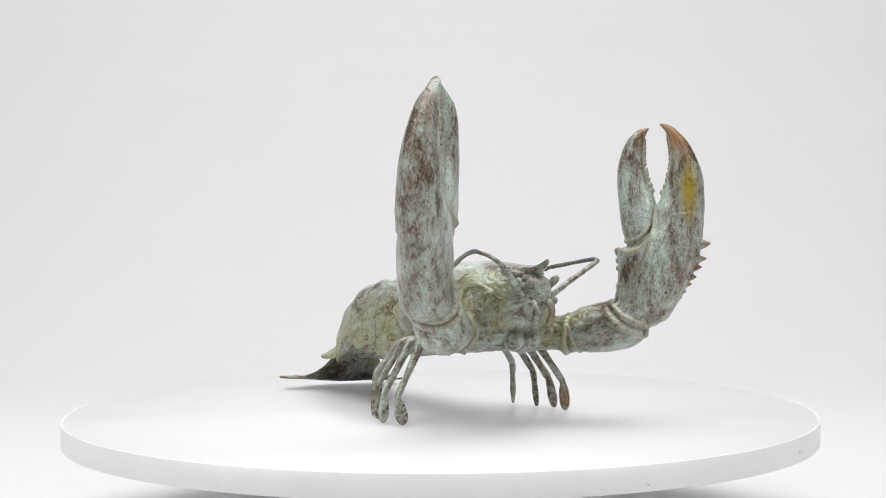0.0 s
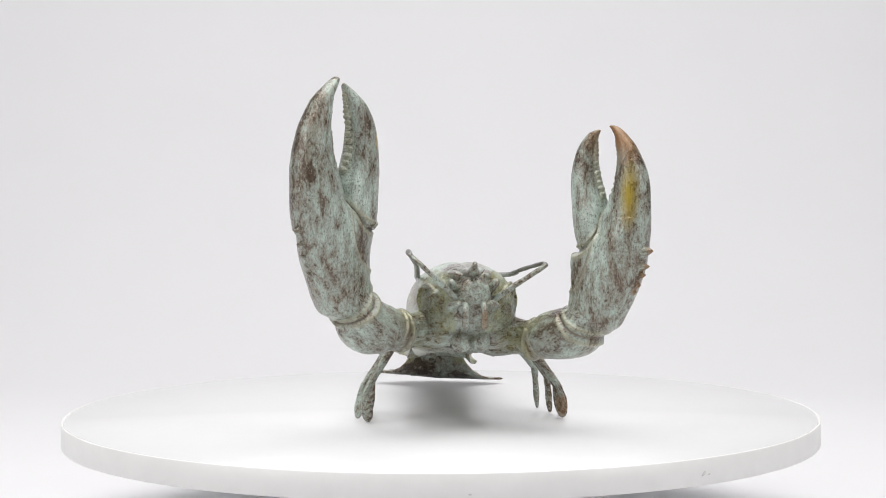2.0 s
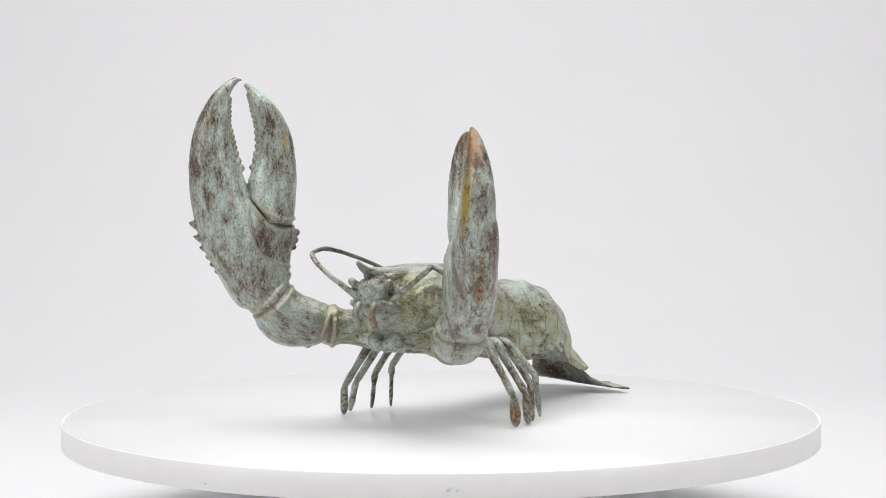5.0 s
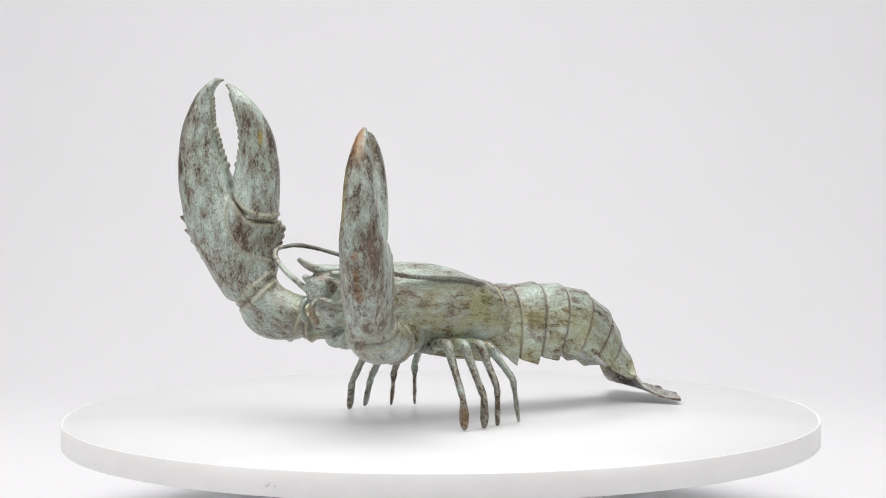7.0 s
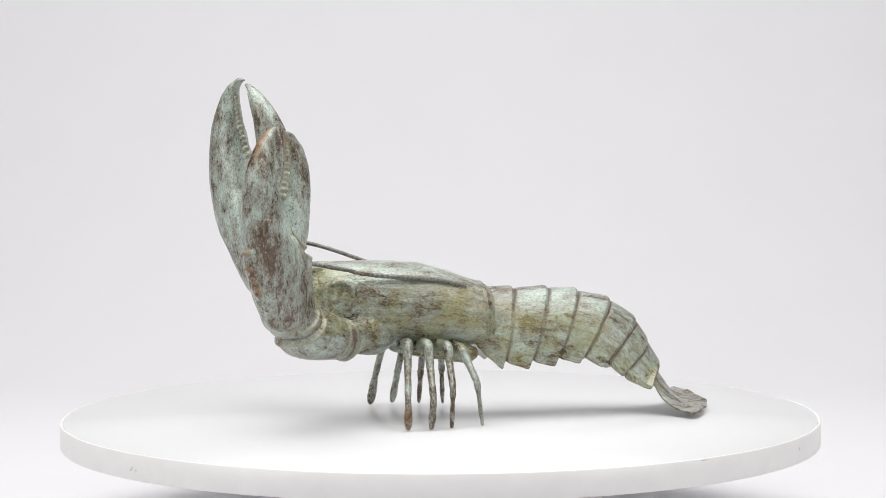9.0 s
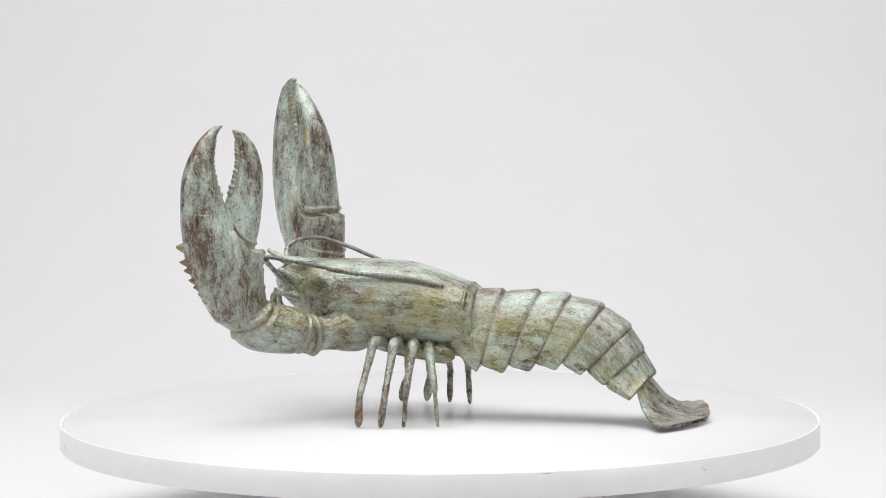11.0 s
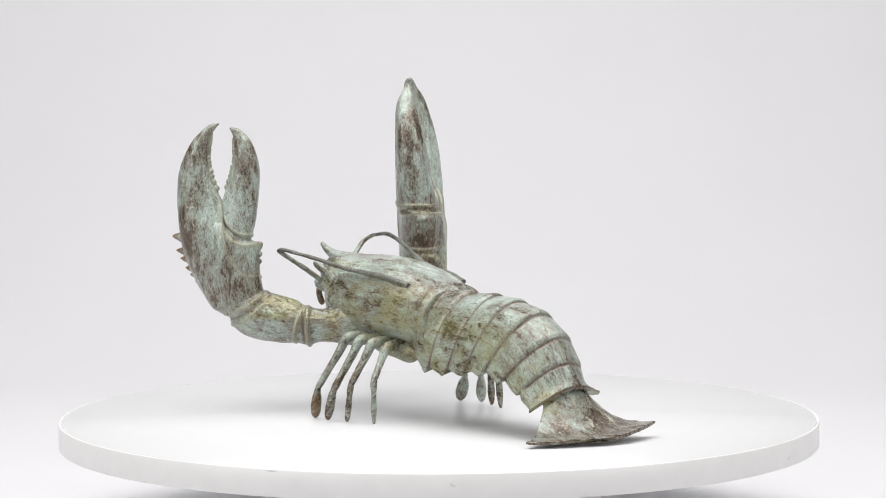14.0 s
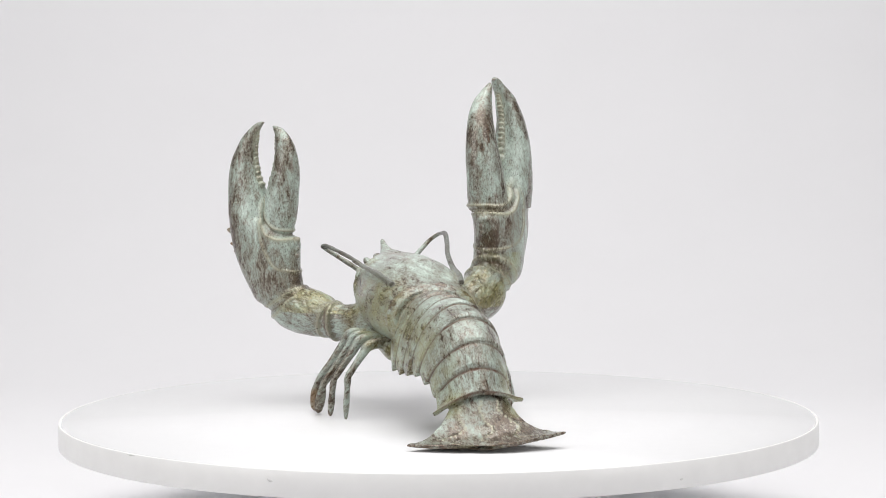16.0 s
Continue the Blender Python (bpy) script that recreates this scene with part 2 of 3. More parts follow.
def blob(cast, c, r, along=(0, 0, 1), stretch=1.0):
    d = Vector(along).normalized()
    a = d.orthogonal().normalized()
    b = d.cross(a)
    rings = []
    for k in range(1, 8):
        w = math.pi * k / 8
        rings.append(oval(Vector(c) - d * math.cos(w) * r * stretch, a * r * math.sin(w), b * r * math.sin(w), 10))
    cast.add(rings, d)


def cone(cast, c, d, r, length):
    d = Vector(d).normalized()
    a = d.orthogonal().normalized()
    b = d.cross(a)
    cast.add([oval(Vector(c) + d * length * s, a * r * w, b * r * w, 10) for s, w in ((-0.4, 0.8), (0, 1), (0.4, 0.75), (0.8, 0.35), (1, 0.08))], d)


class Claw:
    """A claw is laid out on an upright plane: h across it, z up, n through it."""

    def __init__(self, cast, origin, h, n):
        self.cast, self.o, self.h, self.n = cast, Vector((origin[0], origin[1], 0)), Vector((h[0], h[1], 0)).normalized(), Vector((n[0], n[1], 0)).normalized()
        self.lines = []

    def at(self, h, z, n=0.0):
        return self.o + self.h * h + self.n * n + Vector((0, 0, z))

    def ring(self, row, grow=0.0, n=32, power=2.15):
        lh, lz, rh, rz, th, off = row
        a, b = self.at(lh, lz, off), self.at(rh, rz, off)
        half = (a - b) / 2
        return oval((a + b) / 2, half + half.normalized() * grow, self.n * (th + grow), n, power)

    def loft(self, rows, steps=7, power=2.15):
        pts = spline(rows, steps)
        pts[:, 4] = np.maximum(pts[:, 4], 0.0006)
        self.cast.add([self.ring(p, power=power) for p in pts], (0, 0, 1))

    def teeth(self, path, sizes, lean):
        """Rounded teeth along the biting edge; lean is the side on which the finger lies."""
        p = spline(path, 10)
        seg = np.r_[0, np.cumsum(np.linalg.norm(np.diff(p[:, :2], axis=0), axis=1))]
        at = 0.0
        while at < seg[-1]:
            h, z, n = (np.interp(at, seg, p[:, i]) for i in range(3))
            r = sizes[0] + (sizes[1] - sizes[0]) * at / seg[-1]
            r *= 0.8 + 0.4 * random.random()
            blob(self.cast, self.at(h + lean * r * 0.5, z, n), r, self.n, 1.35)
            self.cast.crust.append(self.at(h, z, n))
            at += r * 1.85

    def crease(self, line, height, width, cream=0.0, rust_shade=0.0):
        """A welt (or a groove, below zero) that runs over both faces along a line of (h, z)."""
        self.lines.append((spline(line, 6), height, width, cream, rust_shade))


def hinge(c, upper, lower, fold, collar, cuff):
    """Welts and grooves at the root of the movable finger, the fold of the palm and the wrist."""
    between = [((a[0] + b[0]) / 2, (a[1] + b[1]) / 2) for a, b in zip(upper, lower)]
    c.crease(upper, 0.0015, 0.0016, 0.9)
    c.crease(lower, 0.0017, 0.0018, 1.0)
    c.crease(between, -0.0005, 0.0011, 0.0, 0.35)
    c.crease(fold, 0.0011, 0.0014, 0.75)
    c.crease([(h - 0.0026, z - 0.0014) for h, z in fold[1:-1]], -0.0008, 0.0014, 0.0, 0.25)
    c.crease(collar, 0.0013, 0.0017, 0.9)
    c.crease(cuff, 0.0015, 0.0019, 0.9)
    c.crease([((a[0] + b[0]) / 2, (a[1] + b[1]) / 2) for a, b in zip(collar, cuff)], -0.0010, 0.0013, 0.1, 0.6)


def right_claw(cast):
    c = Claw(cast, (0.1419, -0.0854), (0.7916, -0.6110), (-0.6110, -0.7916))
    # palm, fixed finger, movable finger
    c.loft([(-0.0080, 0.0890, -0.0345, 0.1065, 0.0165, 0.008), (0.0035, 0.0925, -0.0362, 0.1120, 0.0195, 0.010), (0.0106, 0.1020, -0.0362, 0.1190, 0.0204, 0.0105), (0.0185, 0.1150, -0.0370, 0.1290, 0.0206, 0.0105),
            (0.0262, 0.1285, -0.0385, 0.1370, 0.0205, 0.0105), (0.0325, 0.1400, -0.0405, 0.1430, 0.0203, 0.010), (0.0370, 0.1540, -0.0415, 0.1510, 0.0196, 0.009), (0.0395, 0.1680, -0.0260, 0.1620, 0.0188, 0.009),
            (0.0412, 0.1800, -0.0080, 0.1740, 0.0172, 0.009), (0.0418, 0.1870, -0.0020, 0.1830, 0.0150, 0.009)])
    c.loft([(0.0375, 0.1560, -0.0120, 0.1560, 0.0180, 0.0105), (0.0402, 0.1720, -0.0080, 0.1720, 0.0184, 0.0105), (0.0418, 0.1860, -0.0030, 0.1850, 0.0178, 0.0100), (0.0420, 0.1925, -0.0002, 0.1920, 0.0172, 0.010),
            (0.0421, 0.2010, 0.0030, 0.2004, 0.0164, 0.010), (0.0416, 0.2075, 0.0058, 0.2071, 0.0155, 0.0098), (0.0409, 0.2140, 0.0082, 0.2138, 0.0146, 0.0095), (0.0395, 0.2230, 0.0096, 0.2227, 0.0133, 0.0085),
            (0.0370, 0.2325, 0.0120, 0.2316, 0.0118, 0.0075), (0.0332, 0.2415, 0.0124, 0.2405, 0.0104, 0.006), (0.0272, 0.2525, 0.0126, 0.2516, 0.0082, 0.004), (0.0200, 0.2608, 0.0104, 0.2583, 0.0058, 0.001),
            (0.0130, 0.2662, 0.0072, 0.2630, 0.0040, 0), (0.0078, 0.2684, 0.0048, 0.2652, 0.0024, 0), (0.0036, 0.2672, 0.0030, 0.2652, 0.0009, 0)])
    c.loft([(-0.0080, 0.1590, -0.0375, 0.1540, 0.0168, 0.0055), (-0.0040, 0.1720, -0.0390, 0.1680, 0.0166, 0.0040), (-0.0024, 0.1870, -0.0399, 0.1860, 0.0152, 0.0022), (-0.0036, 0.1925, -0.0398, 0.1925, 0.0149, 0.0016),
            (-0.0062, 0.2004, -0.0395, 0.2004, 0.0143, 0.0009), (-0.0082, 0.2071, -0.0386, 0.2071, 0.0137, 0.0003), (-0.0096, 0.2160, -0.0371, 0.2160, 0.0126, -0.0007), (-0.0084, 0.2249, -0.0344, 0.2260, 0.0114, -0.0018),
            (-0.0076, 0.2338, -0.0304, 0.2345, 0.0102, -0.0028), (-0.0056, 0.2427, -0.0248, 0.2430, 0.0087, -0.0034), (-0.0032, 0.2494, -0.0188, 0.2503, 0.0070, -0.0034), (-0.0013, 0.2560, -0.0115, 0.2572, 0.0048, -0.002),
            (0.0010, 0.2600, -0.0045, 0.2618, 0.0028, -0.0015), (0.0024, 0.2622, 0.0006, 0.2638, 0.0010, -0.002)])
    c.teeth([(0.0012, 0.1990, 0.006), (0.0042, 0.2071, 0.006), (0.0081, 0.2227, 0.005), (0.0107, 0.2316, 0.004), (0.0111, 0.2405, 0.003), (0.0112, 0.2520, 0.001)], (0.0030, 0.0015), 1)
    c.teeth([(-0.0050, 0.1995, 0.004), (-0.0068, 0.2071, 0.002), (-0.0083, 0.2160, 0.001), (-0.0062, 0.2338, 0.0), (-0.0041, 0.2427, 0.0), (-0.0004, 0.2555, -0.001)], (0.0030, 0.0015), -1)
    blob(cast, c.at(-0.0185, 0.1010, 0.009), 0.0178)
    hinge(c, [(-0.0020, 0.1800), (-0.0102, 0.1683), (-0.0191, 0.1624), (-0.0302, 0.1593), (-0.0440, 0.1611)], [(-0.0006, 0.1735), (-0.0101, 0.1602), (-0.0212, 0.1531), (-0.0324, 0.1521), (-0.0450, 0.1560)],
          [(0.0001, 0.1760), (0.0020, 0.1625), (0.0012, 0.1535), (-0.0032, 0.1424), (-0.0098, 0.1334), (-0.0210, 0.1267), (-0.0390, 0.1215)],
          [(-0.0400, 0.1195), (-0.0276, 0.1110), (-0.0140, 0.0975), (-0.0040, 0.0875)], [(-0.0400, 0.1115), (-0.0302, 0.1020), (-0.0212, 0.0931), (-0.0090, 0.0850)])
    # spurs on the outer edge, knobs on the inner one
    for z, h, r, length in ((0.1560, 0.0350, 0.0044, 0.0074), (0.1458, 0.0328, 0.0036, 0.0064), (0.1378, 0.0298, 0.0030, 0.0048), (0.1310, 0.0262, 0.0025, 0.0040), (0.1250, 0.0232, 0.0021, 0.0034), (0.1195, 0.0200, 0.0018, 0.0028)):
        cone(cast, c.at(h, z, 0.0135), c.h + c.n * 0.15 + Vector((0, 0, 0.28)), r, length)
    for z, h, r in ((0.1490, -0.0412, 0.0032), (0.1432, -0.0402, 0.0030), (0.1378, -0.0388, 0.0026)):
        blob(cast, c.at(h, z, 0.006), r)
    return c


def left_claw(cast):
    c = Claw(cast, (0.1421, 0.1101), (0.7094, 0.7048), (0.7048, -0.7094))
    off = -0.002
    c.loft([(r[0], r[1], r[2], r[3], r[4], off) for r in ((0.0010, 0.0780, -0.0335, 0.0940, 0.0145), (0.0085, 0.0820, -0.0330, 0.0985, 0.0168), (0.0150, 0.0925, -0.0318, 0.1040, 0.0178), (0.0215, 0.1035, -0.0308, 0.1110, 0.0184),
            (0.0288, 0.1190, -0.0306, 0.1230, 0.0186), (0.0328, 0.1310, -0.0300, 0.1325, 0.0180), (0.0345, 0.1450, -0.0150, 0.1440, 0.0172), (0.0356, 0.1550, -0.0040, 0.1520, 0.0160), (0.0362, 0.1650, 0.0, 0.1620, 0.0145))])
    c.loft([(r[0], r[1], r[2], r[3], r[4] * 0.86, off) for r in ((0.0348, 0.1450, -0.0100, 0.1450, 0.0160), (0.0358, 0.1560, -0.0060, 0.1560, 0.0165), (0.0364, 0.1660, -0.0020, 0.1660, 0.0160), (0.0364, 0.1740, 0.0018, 0.1735, 0.0150),
            (0.0360, 0.1800, 0.0042, 0.1795, 0.0145), (0.0357, 0.1860, 0.0072, 0.1855, 0.0139), (0.0341, 0.1940, 0.0086, 0.1935, 0.0129), (0.0318, 0.2015, 0.0100, 0.2010, 0.0117), (0.0287, 0.2080, 0.0099, 0.2075, 0.0103),
            (0.0235, 0.2175, 0.0085, 0.2170, 0.0077), (0.0185, 0.2230, 0.0076, 0.2225, 0.0058), (0.0122, 0.2286, 0.0052, 0.2265, 0.0038), (0.0066, 0.2314, 0.0026, 0.2296, 0.0020), (0.0022, 0.2318, 0.0012, 0.2306, 0.0008))])
    c.loft([(r[0], r[1], r[2], r[3], r[4] * 0.86, off) for r in ((-0.0030, 0.1440, -0.0235, 0.1380, 0.0125), (-0.0015, 0.1560, -0.0272, 0.1510, 0.0148), (-0.0010, 0.1680, -0.0294, 0.1660, 0.0150), (-0.0020, 0.1740, -0.0303, 0.1740, 0.0146),
            (-0.0048, 0.1805, -0.0310, 0.1805, 0.0140), (-0.0078, 0.1900, -0.0315, 0.1900, 0.0129), (-0.0098, 0.1980, -0.0307, 0.1985, 0.0117), (-0.0108, 0.2055, -0.0290, 0.2060, 0.0102), (-0.0106, 0.2135, -0.0258, 0.2148, 0.0083),
            (-0.0099, 0.2195, -0.0222, 0.2203, 0.0063), (-0.0084, 0.2240, -0.0160, 0.2262, 0.0040), (-0.0070, 0.2264, -0.0098, 0.2284, 0.0019), (-0.0064, 0.2276, -0.0072, 0.2286, 0.0008))])
    c.teeth([(0.0030, 0.1790, -0.002), (0.0060, 0.1858, -0.002), (0.0074, 0.1937, -0.002), (0.0088, 0.2013, -0.002), (0.0086, 0.2100, -0.002), (0.0066, 0.2240, -0.002)], (0.0025, 0.0013), 1)
    c.teeth([(-0.0034, 0.1800, -0.002), (-0.0066, 0.1902, -0.002), (-0.0086, 0.1982, -0.002), (-0.0096, 0.2060, -0.002), (-0.0088, 0.2200, -0.002)], (0.0025, 0.0013), -1)
    blob(cast, c.at(-0.0125, 0.0905, -0.002), 0.0176)
    hinge(c, [(-0.0016, 0.1610), (-0.0060, 0.1515), (-0.0125, 0.1444), (-0.0191, 0.1421), (-0.0300, 0.1402)], [(-0.0006, 0.1520), (-0.0075, 0.1392), (-0.0146, 0.1350), (-0.0212, 0.1333), (-0.0330, 0.1345)],
          [(-0.0003, 0.1685), (-0.0008, 0.1532), (-0.0030, 0.1402), (-0.0078, 0.1270), (-0.0146, 0.1147), (-0.0212, 0.1092), (-0.0340, 0.1066)],
          [(-0.0370, 0.0962), (-0.0234, 0.0852), (-0.0101, 0.0790), (0.0030, 0.0765)], [(-0.0385, 0.0890), (-0.0280, 0.0786), (-0.0190, 0.0720), (-0.0080, 0.0685)])
    for z, h, r, length in ((0.1392, 0.0325, 0.0046, 0.0088), (0.1278, 0.0305, 0.0037, 0.0080), (0.1215, 0.0284, 0.0031, 0.0070), (0.1140, 0.0254, 0.0028, 0.0056), (0.1085, 0.0227, 0.0024, 0.0046), (0.1030, 0.0198, 0.0020, 0.0036), (0.0980, 0.0170, 0.0018, 0.0030)):
        cone(cast, c.at(h, z, -0.001), c.h + Vector((0, 0, 0.14)), r, length)
    for z, h, r in ((0.1318, -0.0304, 0.0028), (0.1260, -0.0304, 0.0026), (0.1200, -0.0302, 0.0024)):
        blob(cast, c.at(h, z, -0.003), r)
    return c


def arm(cast, wrist, elbow, root, drop):
    """The two short joints between the body and a claw, with welts where they meet."""
    w, e, b = Vector(wrist), Vector(elbow), Vector(root)
    up = Vector((0, 0, 1))
    d = (w - e).normalized()
    tube(cast, [(*(w + d * 0.010 + up * 0.008), 0.0150, 0.0150), (*w, 0.0185, 0.0195), (*(w - d * 0.010 - up * (0.002 + drop)), 0.0192, 0.0198 + drop * 0.4), (*(e + d * 0.014 - up * drop * 0.6), 0.0178, 0.0182), (*(e + d * 0.004), 0.0150, 0.0152), (*(e - d * 0.004), 0.013, 0.013)], up, 6, 24)
    k = (e - b).normalized()
    tube(cast, [(*(e + k * 0.006), 0.0130, 0.0135), (*(e - k * 0.003), 0.0150, 0.0158), (*(e - k * 0.010), 0.0130, 0.0136), (*((e + b) / 2), 0.0138, 0.0142), (*b, 0.0180, 0.0175), (*(b - k * 0.02), 0.012, 0.012)], up, 6, 24)
    for at, axis, r, s in ((e + d * 0.004, d, 0.0146, 0.0018), (e - k * 0.003, k, 0.0150, 0.0022)):
        axis = axis.normalized()
        p = axis.orthogonal().normalized()
        s2 = axis.cross(p)
        ring = [at + (p * math.cos(t) + s2 * math.sin(t)) * r for t in np.linspace(0, 2 * math.pi, 25)]
        tube(cast, [(*q, s, s) for q in ring], axis, 2, 8)
        cast.welts += ring
        cast.seams += [q + axis * (s + 0.0010) - (q - at).normalized() * 0.0008 for q in ring]
    for k2 in range(4):
        blob(cast, w - d * (0.006 + 0.007 * k2) - up * (0.0190 + drop - 0.0009 * k2), 0.0032)


MID = 0.0135


def shell_ring(u, top, bottom, half, lean=0.0, flat=2.3, n=40):
    """A section of the body: arched back, steep flanks, softer belly."""
    out = []
    for k in range(n):
        w = 2 * math.pi * k / n
        x, z = math.cos(w), math.sin(w)
        x = math.copysign(abs(x) ** (2 / flat), x)
        zz = math.copysign(abs(z) ** (2 / (2.2 if z > 0 else 2.6)), z)
        mid = bottom + (top - bottom) * 0.46
        zc = mid + (zz * (top - mid) if z > 0 else zz * (mid - bottom))
        out.append((u + lean * (zc - mid), MID + half * x, zc))
    return out


def carapace(cast):
    rows = [(0.130, 0.1150, 0.1020, 0.005), (0.124, 0.1185, 0.0935, 0.0115), (0.115, 0.1205, 0.0850, 0.0138), (0.108, 0.1215, 0.0780, 0.0172), (0.101, 0.1225, 0.0720, 0.0225), (0.094, 0.1234, 0.0680, 0.0300), (0.086, 0.1240, 0.0650, 0.0348), (0.075, 0.1243, 0.0615, 0.0376), (0.055, 0.1243, 0.0580, 0.0392),
            (0.025, 0.1228, 0.0560, 0.0402), (0.000, 0.1170, 0.0555, 0.0398), (-0.018, 0.1105, 0.0555, 0.0378), (-0.031, 0.1060, 0.0560, 0.0352), (-0.036, 0.1025, 0.0590, 0.0320)]
    cast.add([shell_ring(*r) for r in spline(rows, 7)], (1, 0, 0.05))
    # rear rim and the groove welts across the back
    for u, top, bot, half, r in ((-0.030, 0.1058, 0.058, 0.0358, 0.0014),):
        pts = shell_ring(u, top, bot, half)
        tube(cast, [(*pts[k % 40], r, r) for k in range(-3, 24)], (1, 0, 0), 2, 8)
    # beak
    tube(cast, [(0.090, MID, 0.1205, 0.012, 0.004), (0.108, MID, 0.1210, 0.008, 0.0042), (0.122, 0.0130, 0.1222, 0.0052, 0.0036), (0.132, 0.0128, 0.1262, 0.0030, 0.0028), (0.1385, 0.0127, 0.1305, 0.0016, 0.0016)])
    for s in (-1, 1):
        # brow beside the beak
        tube(cast, [(0.096, MID + s * 0.013, 0.1190, 0.003, 0.003), (0.106, MID + s * 0.0115, 0.1188, 0.0034, 0.003), (0.115, MID + s * 0.0085, 0.1185, 0.0022, 0.002)])
        # eye on its stalk
        tube(cast, [(0.112, MID + s * 0.011, 0.106, 0.0042, 0.0042), (0.118, MID + s * 0.0145, 0.111, 0.0034, 0.0034), (0.122, MID + s * 0.0165, 0.1145, 0.0030, 0.0030), (0.124, MID + s * 0.0175, 0.1165, 0.0016, 0.0016)])
        # cheek plate behind the eye
        blob(cast, (0.0905, MID + s * 0.0235, 0.1020), 0.0075, (1, s * 0.4, 0), 1.3)
        tube(cast, [(0.100, MID + s * 0.0200, 0.096, 0.0020, 0.0020), (0.097, MID + s * 0.0245, 0.104, 0.0020, 0.0020), (0.088, MID + s * 0.0310, 0.110, 0.0020, 0.0020), (0.078, MID + s * 0.0345, 0.108, 0.0018, 0.0018), (0.076, MID + s * 0.0372, 0.098, 0.0018, 0.0018), (0.082, MID + s * 0.0352, 0.088, 0.0016, 0.0016)])
        # scales below the feelers
        tube(cast, [(0.106, MID + s * 0.014, 0.094, 0.005, 0.004), (0.118, MID + s * 0.015, 0.097, 0.0050, 0.003), (0.129, MID + s * 0.012, 0.100, 0.002, 0.002)])
        # mouth feeler, curled down
        tube(cast, [(0.114, MID + s * 0.0066, 0.0950, 0.0032, 0.0032), (0.1245, MID + s * 0.0070, 0.0985, 0.0026, 0.0026), (0.1310, MID + s * 0.0072, 0.0950, 0.0025, 0.0025), (0.1315, MID + s * 0.0072, 0.0885, 0.0026, 0.0026), (0.1285, MID + s * 0.0072, 0.0830, 0.0027, 0.0027), (0.1265, MID + s * 0.0072, 0.0812, 0.0018, 0.0018)], (0, 1, 0))
    # broad chest between the arms
    tube(cast, [(0.074, MID - 0.040, 0.0735, 0.010, 0.010), (0.082, MID - 0.020, 0.0735, 0.0155, 0.0125), (0.086, MID, 0.0735, 0.0165, 0.0130), (0.080, MID + 0.020, 0.0725, 0.0155, 0.0125), (0.068, MID + 0.040, 0.0710, 0.010, 0.010)], (0, 0, 1), 6, 20)
    # mouth parts under the head
    for k in range(7):
        for s in (-1, 1):
            blob(cast, (0.100 - 0.016 * k, MID + s * (0.007 + 0.003 * (k % 2)), 0.0675 - 0.0020 * min(k, 4)), 0.0080, (1, 0, 0), 1.25)


def feeler(cast, rows):
    tube(cast, [(x, y, z, r, r * 0.8) for x, y, z, r in rows], (0, 0, 1), 8, 12)
    cast.dark += [Vector(p[:3]) for p in spline(rows[len(rows) // 2 - 1:], 8)]


